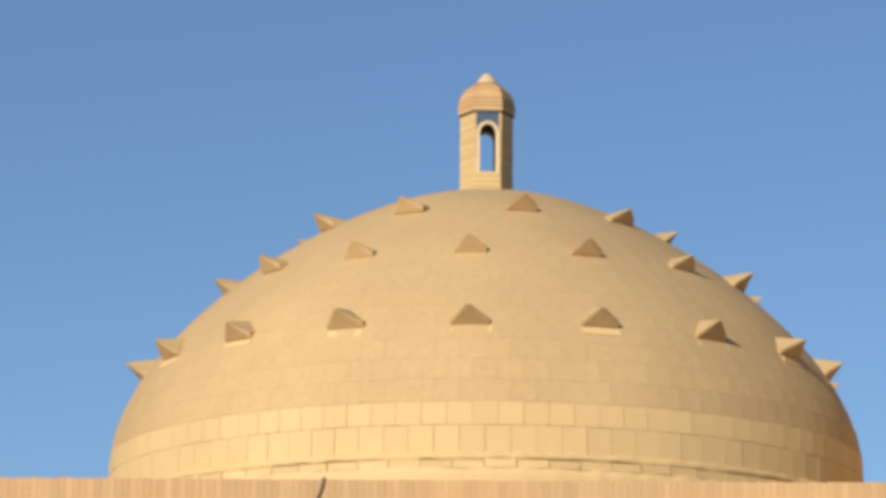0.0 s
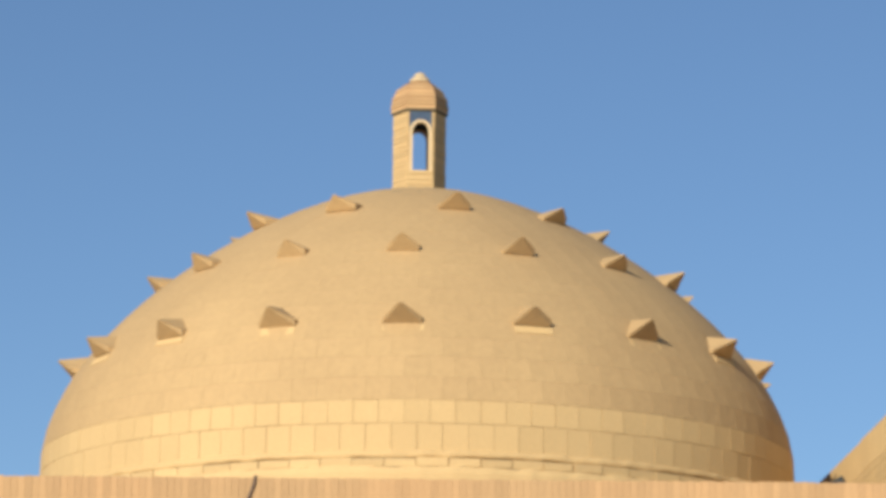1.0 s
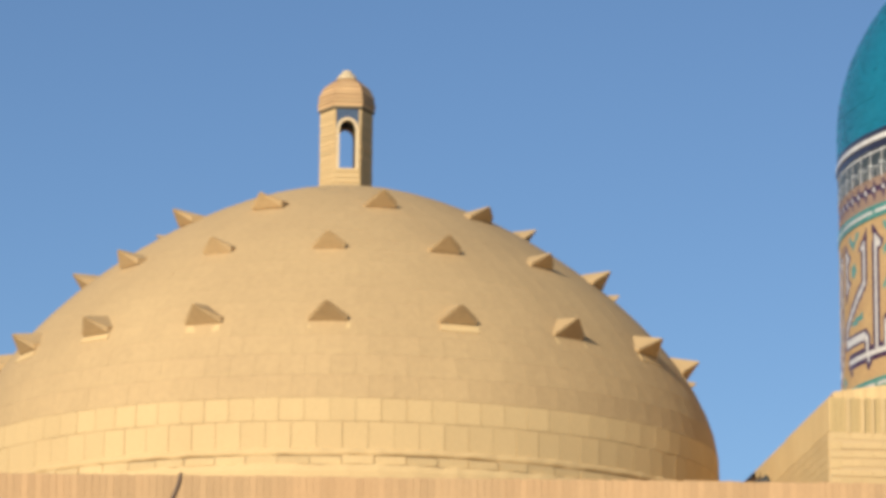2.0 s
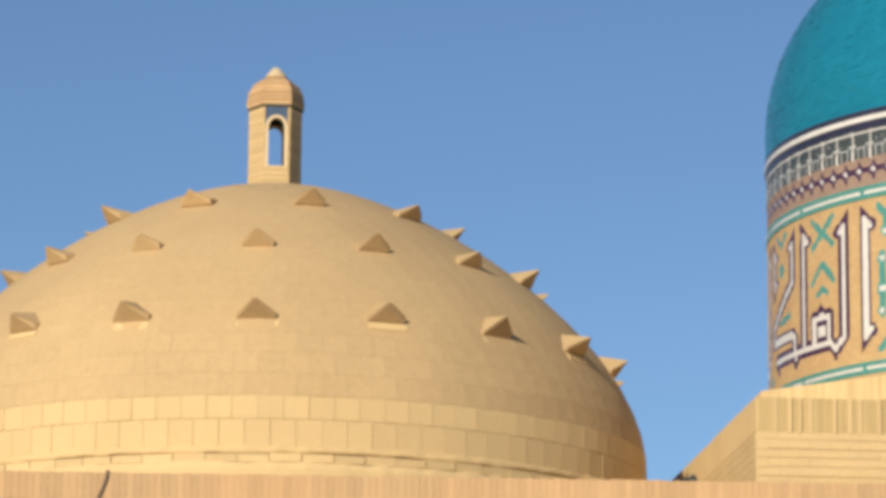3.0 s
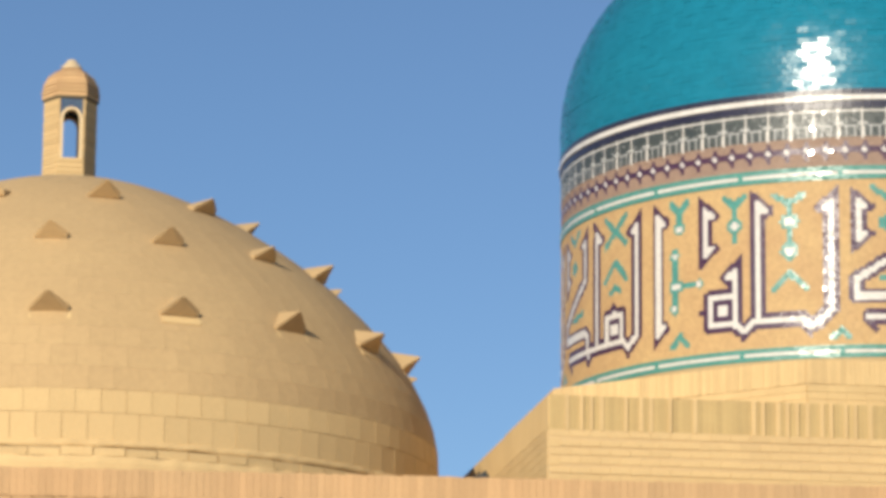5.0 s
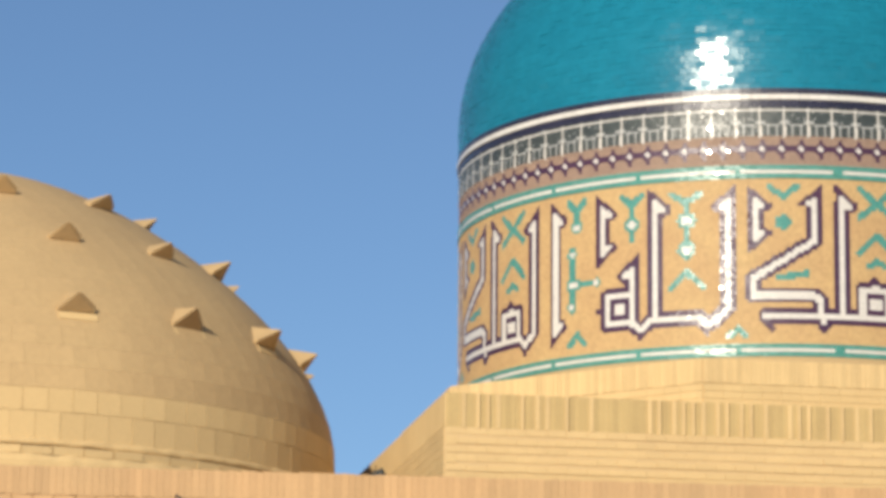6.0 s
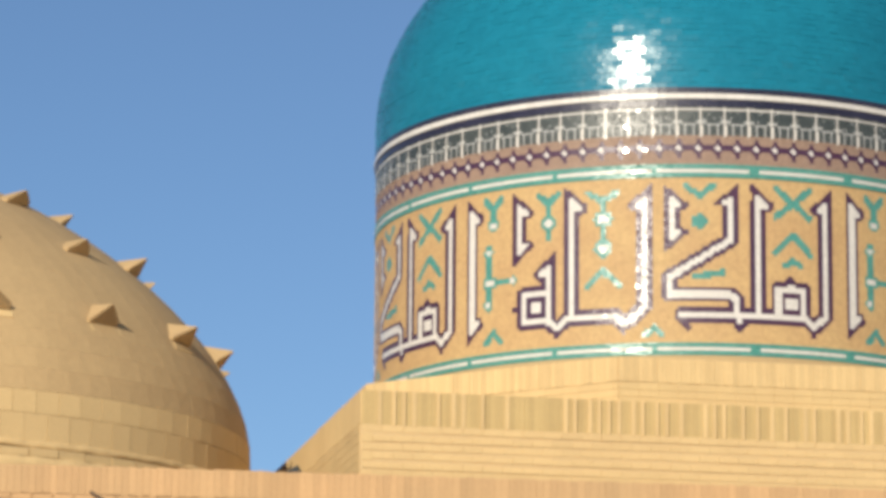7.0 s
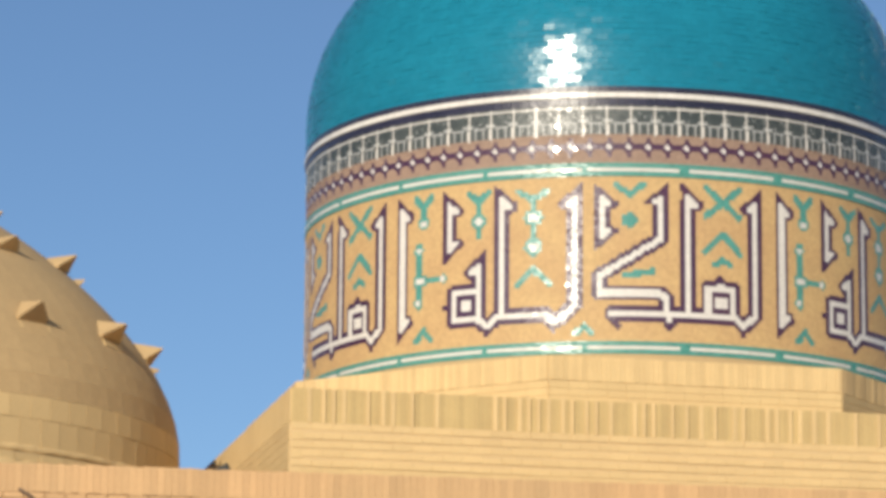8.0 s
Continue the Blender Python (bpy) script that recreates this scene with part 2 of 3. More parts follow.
for row, (za, zb, zt, rt, w, first, step, n) in enumerate(((9.03, 8.79, 8.995, 4.735, 0.222, -82.5, 20.0, 18), (10.03, 9.89, 10.07, 3.67, 0.20, -75.4, 24.0, 15), (10.79, 10.675, 10.85, 2.55, 0.195, -61.6, 36.0, 10))):
    for k in range(n):
        me = stud_mesh(za, zb, zt + random.uniform(-0.015, 0.015), rt + random.uniform(-0.025, 0.02), w * random.uniform(0.93, 1.08), random.uniform(-0.02, 0.015))
        stud = part("stud", me, brick_dome, "pointed brick stud jutting from the dome", pose(0, 0, random.uniform(-0.012, 0.012), 0, 0, first + k * step + random.uniform(-0.5, 0.5)))
        if row == 0:
            z1 = zb - 0.015
            z0 = z1 - random.uniform(0.07, 0.10)
            half_a = w * random.uniform(0.95, 1.15) / dome_r(zb)
            part("bedding", mesh_of("bedding", *cell(dome_r(z0) + 0.004, z0, dome_r(z1) + 0.004, z1, -0.9 * half_a, 1.1 * half_a, 0.0, 0.02), TILE_PALE), stud, "pale mortar bedding below the stud")

# ---- lantern on the brick dome ----
lantern = thing("lantern_turret", "small six-sided yellow brick lantern with arched opening and domed cap", "turret", Matrix.Translation(D1) @ pose(-0.014, 0, 0, 0, 0, 3.2))
LR = 0.355
APO = LR * math.cos(math.pi / 6)


def hexring(r, z):
    return [(r * math.sin(math.radians(30 + 60 * k)), -r * math.cos(math.radians(30 + 60 * k)), z) for k in range(6)]


def hexstack(levels):
    v, f = [], []
    for r, z in levels:
        v += hexring(r, z)
    for j in range(len(levels) - 1):
        for k in range(6):
            a, b = j * 6 + k, j * 6 + (k + 1) % 6
            f.append((a, b, b + 6, a + 6))
    f.append(tuple(range(5, -1, -1)))
    f.append(tuple(range(len(v) - 6, len(v))))
    return v, f


half = LR / 2
for k in range(6):
    turn = pose(0, 0, 0, 0, 0, 60 * k)
    hp = Heap()
    open_face = k % 3 == 0
    z, c = 11.20, 0
    while z < 12.47:
        top = min(z + 0.066, 12.475)
        proud = random.uniform(-0.003, 0.005)
        if not open_face:
            hp.add(*block(-half + 0.002, half - 0.002, -APO - proud, -APO + 0.06, z + 0.003, top, 0.005))
        elif z < 11.62:
            hp.add(*block(-half + 0.002, half - 0.002, -APO - proud, -APO + 0.06, z + 0.003, top, 0.005))
        else:
            for s in (-1, 1):
                x0, x1 = sorted((s * (half - 0.002), s * 0.150))
                hp.add(*block(x0, x1, -APO - proud, -APO + 0.06, z + 0.003, top, 0.005))
        z += 0.066
        c += 1
    part("wall", hp.mesh("lantern_wall", BRICK_JOINED), lantern, m=turn)
    if open_face:
        # pale surround of a pointed arch, with blue tiles above it
        fr, pts = Heap(), []
        for j in range(13):
            a = math.pi * j / 12
            pts.append((0.108 * math.cos(a), 12.17 + 0.15 * math.sin(a) ** 0.85))
        inner = [(0.108, 11.66)] + pts + [(-0.108, 11.66)]
        outer = [(0.149, 11.66)] + [(0.147 * math.cos(math.pi * j / 12), 12.17 + 0.185 * math.sin(math.pi * j / 12) ** 0.85) for j in range(13)] + [(-0.149, 11.66)]
        for (a, b), (c2, d2) in zip(zip(inner, inner[1:]), zip(outer, outer[1:])):
            q4 = [(a[0], a[1]), (c2[0], c2[1]), (d2[0], d2[1]), (b[0], b[1])]
            vv = [(x, -APO - 0.006, zz) for x, zz in q4] + [(x, -APO + 0.07, zz) for x, zz in q4]
            fr.add(vv, [(0, 1, 2, 3), (4, 7, 6, 5), (0, 3, 7, 4), (1, 5, 6, 2)])
        frame_part = part("arch_frame", fr.mesh("arch_frame", PALE), lantern, "pale plastered arch surround", turn)
        sp = Heap()
        for j in range(12):
            x0, x1 = (math.cos(math.pi * j / 12) * 0.147, math.cos(math.pi * (j + 1) / 12) * 0.147)
            za = 12.17 + 0.185 * math.sin(math.pi * j / 12) ** 0.85
            zb = 12.17 + 0.185 * math.sin(math.pi * (j + 1) / 12) ** 0.85
            vv = [(x0, -APO + 0.004, za), (x0, -APO + 0.004, 12.47), (x1, -APO + 0.004, 12.47), (x1, -APO + 0.004, zb)]
            vv += [(x, 0.05 + y, zz) for x, y, zz in vv]
            sp.add(vv, [(0, 1, 2, 3), (4, 7, 6, 5)])
        part("spandrel", sp.mesh("spandrel", SPANDREL), frame_part, "blue glazed tiles above the arch")
        part("sill", mesh_of("sill", *block(-0.155, 0.155, -APO - 0.012, -APO + 0.07, 11.625, 11.66), BRICK), frame_part)
v, f = hexstack([(LR - 0.08, 12.465), (LR + 0.01, 12.47), (LR + 0.022, 12.48), (LR + 0.022, 12.50)])
part("cornice", mesh_of("cornice", v, f, SHADOWLINE), lantern, "dark olive moulding under the cap")
courses_n, cap_h = 8, 0.455


def cap_r(u):
    return LR * 1.075 * (1 - 0.95 * u ** 3.0) ** 0.62


cap = part("cap", mesh_of("cap", *hexstack([(cap_r(k / 12) - 0.022, 12.503 + cap_h * k / 12) for k in range(13)]), CAPBRICK), lantern, "faceted brick cap in thin courses")
for j in range(courses_n):
    u0, u1, step = j / courses_n, (j + 0.86) / courses_n, 0.007 * (j % 2)
    part("brick_course", mesh_of("brick_course", *hexstack([(cap_r(u0) - 0.03, 12.503 + cap_h * u0), (cap_r(u0) + step, 12.506 + cap_h * u0), (cap_r(u1) + step, 12.503 + cap_h * u1), (cap_r(u1) - 0.03, 12.505 + cap_h * u1)]), CAPBRICK), cap)
v, f = revolve([(0.0, 12.88), (0.15, 12.935), (0.125, 12.985), (0.085, 13.02), (0.06, 13.06), (0.0, 13.085)], 16)
part("finial", mesh_of("finial", v, f, PALE), lantern, "blunt plastered finial")

# ---- plinth of the tiled dome ----
D2 = Vector((10.607, 49.5, EYE))
FACE = math.degrees(math.atan2(10.607, 49.5))  # turn that brings angle 0 to face the eye
OFF, OCT = Vector((-0.15, 0.26, 0)), Vector((0.07, -0.26, 0))  # the square plinth lies a little off the middle of the eight sides on it
plinth = thing("dome_plinth", "square yellow brick plinth with upright brick frieze and eight-sided top", "plinth", Matrix.Translation(D2) @ pose(0, 0, 0, 0, 0, 2.8) @ Matrix.Translation(OFF))
HW = 5.01
part("core", mesh_of("plinth_core", *block(-HW + 0.03, HW - 0.03, -HW + 0.03, HW - 0.03, ROOF_Z - EYE, 7.83), MORTAR), plinth)
part("bed", mesh_of("plinth_bed", *block(-HW - 0.02, HW + 0.02, -HW - 0.02, HW + 0.02, ROOF_Z - EYE + 0.01, 7.41), MORTAR), plinth)
ov, of = [], []
OA = 4.50


def octring(a, z):
    r = a / math.cos(math.pi / 8)
    return [(r * math.sin(math.pi / 8 + k * math.pi / 4) + OCT.x, OCT.y - r * math.cos(math.pi / 8 + k * math.pi / 4), z) for k in range(8)]


ov = octring(OA + 0.005, 7.80) + octring(OA + 0.005, 8.412)
of = [(k, (k + 1) % 8, 8 + (k + 1) % 8, 8 + k) for k in range(8)] + [tuple(range(8, 16))]
part("octagon_core", mesh_of("octagon_core", ov, of, MORTAR), plinth)

# ---- tiled drum and turquoise dome ----
tiled_dome = thing("tiled_dome", "turquoise glazed dome on ochre drum with white Kufic inscription", "dome", Matrix.Translation(D2) @ pose(0, 0, 0, 0, 0, -FACE))
R2 = 4.098
v, f = revolve([(R2 + 0.004, 8.30), (R2 + 0.004, 8.568), (R2 - 0.012, 8.57), (R2 - 0.012, 11.97)], 160)
part("drum_core", mesh_of("drum_core", v, f, MORTAR), tiled_dome)
PERIOD = 2 * math.pi * R2 / 5


def strokes(*lines):
    return [(a, b) for line in lines for a, b in zip(line, line[1:])]


# One repeat of the inscription: lines of (run, height), the strokes of "الملك لله".
LAM_HA = strokes([(-2.08, 10.55), (-2.08, 9.97)], [(-2.08, 10.50), (-1.98, 10.49)], [(-2.08, 9.99), (-2.0, 10.05)],
                 [(-2.03, 9.07), (-2.03, 9.42), (-1.68, 9.42), (-1.68, 9.07), (-2.03, 9.07)], [(-1.68, 9.42), (-1.68, 9.80)], [(-1.68, 9.70), (-1.77, 9.68)],
                 [(-1.68, 9.07), (-1.55, 8.96), (-1.42, 9.08), (-0.78, 9.08), (-0.68, 8.98), (-0.56, 9.06), (-0.42, 9.18), (-0.42, 10.55)], [(-0.42, 10.51), (-0.51, 10.49)],
                 [(-1.35, 9.08), (-1.35, 10.56)], [(-1.35, 10.51), (-1.23, 10.49)])
KAF = strokes([(-0.08, 10.54), (-0.08, 10.02)], [(-0.08, 10.50), (0.02, 10.49)], [(-0.08, 10.04), (0.02, 10.09)],
              [(0.67, 10.56), (0.67, 10.04), (-0.10, 9.56), (-0.10, 9.34), (0.66, 9.34), (0.74, 9.26), (0.74, 9.08)])
MIM_LAM = strokes([(0.05, 9.08), (1.62, 9.08), (1.75, 8.98), (1.92, 9.13), (1.92, 10.55)], [(1.92, 10.51), (1.82, 10.49)], [(0.74, 9.08), (0.77, 9.0)],
                  [(1.02, 9.08), (1.02, 10.56)], [(1.02, 10.51), (1.12, 10.49)],
                  [(1.27, 9.08), (1.27, 9.43), (1.61, 9.43), (1.61, 9.08)], [(1.44, 9.43), (1.44, 9.48)])
ALIF = strokes([(2.31, 10.54), (2.31, 9.10)], [(2.31, 10.51), (2.40, 10.49)], [(2.31, 9.12), (2.39, 9.14)])
# dark spurs, and the slanted ends of the uprights: (run, side of the hook, height of the point, 1 for a head or -1 for a foot)
SPURS = strokes([(-2.09, 9.25), (-2.15, 9.25)], [(1.44, 9.53), (1.44, 9.58)], [(-1.55, 8.90), (-1.55, 8.86)], [(-0.68, 8.92), (-0.68, 8.88)], [(1.75, 8.92), (1.75, 8.87)], [(0.77, 8.95), (0.77, 8.89)], [(0.06, 9.0), (0.13, 8.92)])
ENDS = [(-2.08, 1, 10.76, 1), (-1.35, 1, 10.77, 1), (-0.42, -1, 10.76, 1), (-0.08, 1, 10.75, 1), (0.67, -1, 10.77, 1), (1.02, 1, 10.77, 1), (1.92, -1, 10.76, 1), (2.31, 1, 10.77, 1), (-1.68, -1, 9.95, 1),
        (-2.08, 1, 9.80, -1), (-0.08, 1, 9.86, -1), (2.31, 1, 8.86, -1)]
DOTS = [(-1.855, 9.245), (1.44, 9.255)]
SPRIGS = [strokes(*g) for g in (
    [[(-2.62, 10.72), (-2.49, 10.58), (-2.36, 10.72)], [(-2.49, 10.58), (-2.49, 10.36)]], [[(-2.56, 10.10), (-2.56, 9.30)], [(-2.56, 9.64), (-2.20, 9.64)]], [[(-2.60, 8.86), (-2.48, 9.0), (-2.37, 8.86)]],
    [[(-1.80, 10.68), (-1.67, 10.58), (-1.54, 10.68)], [(-1.67, 10.58), (-1.67, 10.12)]], [[(-1.13, 10.66), (-0.94, 10.55), (-0.76, 10.66)], [(-0.94, 10.55), (-0.94, 9.85)]], [[(-1.16, 9.46), (-0.94, 9.66), (-0.72, 9.46)]],
    [[(0.10, 10.72), (0.27, 10.60), (0.44, 10.72)]], [[(0.25, 10.27), (0.29, 10.27)]], [[(0.20, 9.56), (0.56, 9.62)]], [[(-0.40, 8.84), (-0.30, 8.92), (-0.20, 8.84)]],
    [[(1.25, 10.72), (1.70, 10.36)], [(1.70, 10.72), (1.25, 10.36)]], [[(1.24, 9.90), (1.47, 10.14), (1.70, 9.90)]], [[(1.37, 9.74), (1.47, 9.81), (1.57, 9.74)]])]
VINES = [g for sprig in SPRIGS for g in sprig]
VINE_DIAMONDS = [(-2.56, 10.03, 0.09), (-2.56, 9.36, 0.09), (-2.49, 10.38, 0.11), (-2.54, 9.64, 0.13), (-2.18, 9.64, 0.08), (-1.67, 10.32, 0.13), (-0.94, 10.32, 0.15), (-0.94, 9.95, 0.15), (0.27, 10.27, 0.13)]


def near(px, pz, segs):
    """Distance from each point of a grid to the nearest of the strokes."""
    best = np.full(px.shape, 9.0)
    for (ax, az), (bx, bz) in segs:
        dx, dz = bx - ax, bz - az
        u = np.clip(((px - ax) * dx + (pz - az) * dz) / (dx * dx + dz * dz), 0, 1)
        best = np.minimum(best, np.hypot(px - ax - u * dx, pz - az - u * dz))
    return best


def mosaic(cols, z_edges, colour, r=R2, gap=0.0015, groups=None):
    """Cladding of the drum in small glazed pieces. colour(run, height) gives each piece's material number and groups(run, height, colour) the part that it belongs to, as arrays."""
    zc = [(a + b) / 2 for a, b in zip(z_edges, z_edges[1:])]
    w = 2 * math.pi * r / cols
    run = (np.arange(cols) + 0.5) * w - math.pi * r
    gx, gz = np.meshgrid(run, np.array(zc))
    idx = colour(gx, gz)
    owner = groups(gx, gz, idx) if groups else np.zeros(idx.shape, int)
    heaps = {}
    for j in range(len(zc)):
        for k in range(cols):
            a0 = run[k] / r - w / r / 2
            c = cell(r, z_edges[j], r, z_edges[j + 1], a0, a0 + w / r, gap, 0.012, random.gauss(0, 0.0006), random.gauss(-0.0008, 0.0022))
            heaps.setdefault(int(owner[j, k]), Heap()).add(*c, int(idx[j, k]))
    return heaps if groups else heaps[0]


def wrap(s):
    """Run within one repeat of the inscription."""
    return (s + 2.70) % PERIOD - 2.70


def inscription(s, z):
    s = wrap(s)
    out = np.zeros(s.shape, int)
    out[near(s, z, VINES) < 0.042] = 3
    for x, h, d in VINE_DIAMONDS:
        q1 = np.hypot(s - x, (z - h) * 1.15)
        out[q1 < d * 0.82] = 3
        out[(q1 < d * 0.45) & (x != 0.27)] = 1
    segs = LAM_HA + KAF + MIM_LAM + ALIF
    segs = segs + [((a[0] + o, a[1]), (b[0] + o, b[1])) for a, b in ALIF + LAM_HA[:6] for o in (-PERIOD, PERIOD)]
    d = near(s, z, segs)
    out[d < 0.098] = 2
    out[d < 0.040] = 1
    out[near(s, z, SPURS) < 0.035] = 2
    for x, side, top, way in [(e[0] + o, *e[1:]) for e in ENDS for o in (-PERIOD, 0, PERIOD)]:
        u, h = (s - x) * side, (top - z) * way  # across towards the hook, and down from the point
        slant = (u + 0.095) * 0.85
        box = (u > -0.10) & (u < 0.205) & (h > -0.06) & (h < 0.30)
        out[box & (h < slant) & ((out == 1) | (out == 2))] = 0
        out[box & (h > slant) & (h < slant + 0.13)] = 2
        out[(np.abs(u) < 0.097) & box & (h > slant)] = 2
        out[(np.abs(u) < 0.040) & (h < 0.40) & (h > slant + 0.095)] = 1
        out[(u > 0) & (u < 0.115) & (h > slant + 0.075) & (h < 0.30)] = 1
    for x, h in DOTS:
        q2 = np.maximum(np.abs(s - x), np.abs(z - h))
        out[q2 < 0.128] = 2
        out[q2 < 0.074] = 1
    return out


def letter_of(s, z, idx):
    """0 for the ground, else a number for each letter and each sprig of each repeat."""
    turn = np.floor((s + 2.70) / PERIOD).astype(int) + 1
    u = wrap(s)
    dist = np.stack([near(u, z, g) for g in (LAM_HA[:3], LAM_HA[3:], KAF[:3], KAF[3:], MIM_LAM, ALIF)])
    letter = 1 + dist.argmin(0) + 10 * turn
    sprig = 101 + np.stack([near(u, z, g) for g in SPRIGS]).argmin(0) + 20 * turn
    return np.where(idx == 0, 0, np.where((idx == 3) | ((idx == 1) & (dist.min(0) > 0.13)), sprig, letter))


def unbroken(s, z, idx):
    """Numbers each unbroken patch of one letter or ornament; crumbs of a few pieces go to the ground."""
    owner = letter_of(s, z, idx)
    rows_n, cols_n = owner.shape
    out = np.zeros(owner.shape, int)
    done, number = owner == 0, {0: 0, 1: 100000}
    for j0 in range(rows_n):
        for k0 in range(cols_n):
            if done[j0, k0]:
                continue
            own, todo, patch = owner[j0, k0], [(j0, k0)], []
            done[j0, k0] = True
            while todo:
                j, k = todo.pop()
                patch.append((j, k))
                for dj, dk in itertools.product((-1, 0, 1), (-1, 0, 1)):
                    a, b = j + dj, (k + dk) % cols_n
                    if 0 <= a < rows_n and not done[a, b] and owner[a, b] == own:
                        done[a, b] = True
                        todo.append((a, b))
            if len(patch) > 7:
                kind = int(own > 100)
                number[kind] += 1
                for j, k in patch:
                    out[j, k] = number[kind]
    return out


rows_k = list(np.linspace(8.73, 10.83, 61))
inscribed = mosaic(740, rows_k, inscription, groups=unbroken)
for key, hp in sorted(inscribed.items()):
    name, lab, kind = ("mosaic_ground", "ochre mosaic ground of the inscription", "stuff") if key == 0 else ("letter", "white Kufic letter edged in purple", "") if key < 100000 else ("sprig", "small teal mosaic ornament", "")
    part(name, hp.mesh(name, [OCHRE, WHITE, PURPLE, TEAL]), tiled_dome, lab, kind=kind)


def dashes(s, z, mid):
    u = (s / R2 + 0.7022) % (math.pi / 10)
    u = np.minimum(u, math.pi / 10 - u) * R2
    out = np.where(np.abs(z - mid) < 0.028, 1, 0)
    out[(u < 0.05)] = 0
    return out


for lo, hi in ((8.57, 8.73), (10.83, 11.0)):
    mid = (lo + hi) / 2
    hp = mosaic(400, list(np.linspace(lo, hi, 12)), lambda s, z: dashes(s, z, mid), r=R2 + 0.012)
    part("dash_band", hp.mesh("dash_band", [TEAL, WHITE]), tiled_dome, "teal glazed band with long white dashes", kind="stuff")


def chain(s, z):
    u = (s - 0.02) % (2 * math.pi * R2 / 105)
    w = 2 * math.pi * R2 / 105
    u = np.minimum(u, w - u)
    out = np.zeros(s.shape, int)
    h = np.abs(z - 11.205)
    out[(h < 0.034)] = 1
    out[np.hypot(u, h) < 0.078] = 1
    out[(u + 1.3 * h) < 0.112] = 1
    out[(u < 0.018) & (h < 0.13)] = 1
    out[np.hypot(u, h) < 0.036] = 2
    return out


hp = mosaic(1050, list(np.linspace(11.0, 11.35, 15)), chain, gap=0.001)
part("chain_band", hp.mesh("chain_band", [BEIGE, PURPLE, WHITE]), tiled_dome, "pinkish mosaic band with a chain of purple diamonds", kind="stuff")


def niches(s, z):
    w = 2 * math.pi * R2 / 85
    u = (s - 0.15) % w
    u = np.where(u > w / 2, u - w, u)
    out = np.where(np.random.rand(*s.shape) < 0.03, 1, 0)
    out[(z > 11.53) & (z < 11.57) & (np.abs(u) > 0.085)] = 1
    low = z < 11.51
    out[low] = 0
    out[low & (z < 11.365)] = 3
    out[(np.abs(z - 11.505) < 0.013) & (np.abs(u) < 0.09)] = 1
    out[low & (z > 11.38) & (np.abs(np.abs(u) - 0.055) < 0.0115)] = 1
    out[np.abs(np.abs(u) - 0.5 * w) < 0.011] = 5
    out[low & (z > 11.365) & (np.abs(np.abs(u) - 0.5 * w) < 0.019)] = 5
    out[(z > 11.695) & (z < 11.72)] = 5
    return out


hp = mosaic(1190, list(np.linspace(11.35, 11.74, 19)), niches, gap=0.001, r=R2 + 0.006)
part("niche_band", hp.mesh("niche_band", [SLATE, GREY, PURPLE, BEIGE, NAVY, WHITE]), tiled_dome, "dark mosaic frieze of small niches with pale ribs", kind="stuff")

# mouldings between drum and dome
for nm, z0, z1, r, mt, lab in (("navy_band", 11.74, 11.841, R2 + 0.012, NAVY, "dark navy glazed band"), ("white_moulding", 11.841, 11.91, R2 + 0.03, WHITE, "white glazed moulding"), ("navy_band", 11.91, 11.99, R2 + 0.022, NAVY, "thin navy glazed line")):
    hp = Heap()
    n = 210
    for k in range(n):
        hp.add(*cell(r, z0, r, z1, k * 2 * math.pi / n, (k + 1) * 2 * math.pi / n, 0.003, 0.06, random.uniform(-0.001, 0.001), random.uniform(-0.002, 0.002)))
    part(nm, hp.mesh(nm, mt), tiled_dome, lab, kind="stuff")


curve = [(R2 + 0.015, 11.975), (R2 + 0.015, 12.35)]
for j in range(1, 400):
    th = math.pi / 2 * j / 400
    curve.append(((R2 + 0.015) * math.cos(th), 12.35 + 3.25 * math.sin(th) + 0.25 * (j / 400) ** 4))
# courses of equal height along the curve
courses, left = [curve[0]], 0.078
for (ra, za), (rb, zb) in zip(curve, curve[1:]):
    seg = math.hypot(rb - ra, zb - za)
    t0 = 0.0
    while seg - t0 >= left:
        t0 += left
        courses.append((ra + (rb - ra) * t0 / seg, za + (zb - za) * t0 / seg))
        left = 0.078
    left -= seg - t0
glaze = Heap()
for j, ((ra, za), (rb, zb)) in enumerate(zip(courses, courses[1:])):
    n = max(8, round(2 * math.pi * (ra + rb) / 2 / 0.135))
    for k in range(n):
        a = (k + 0.5 * (j % 2)) * 2 * math.pi / n
        glaze.add(*cell(ra, za, rb, zb, a, a + 2 * math.pi / n, 0.0008, 0.015, random.gauss(0, 0.0013), random.gauss(-0.002, 0.0034)))
part("glazed_brickwork", glaze.mesh("glazed_brickwork", TURQUOISE), tiled_dome, "turquoise glazed bricks in thin level courses", kind="stuff")
v, f = revolve([(r - 0.02, z) for r, z in curve[::8]] + [(0.0, curve[-1][1])], 128)
part("dome_shell", mesh_of("glazed_shell", v, f, TURQUOISE), tiled_dome)

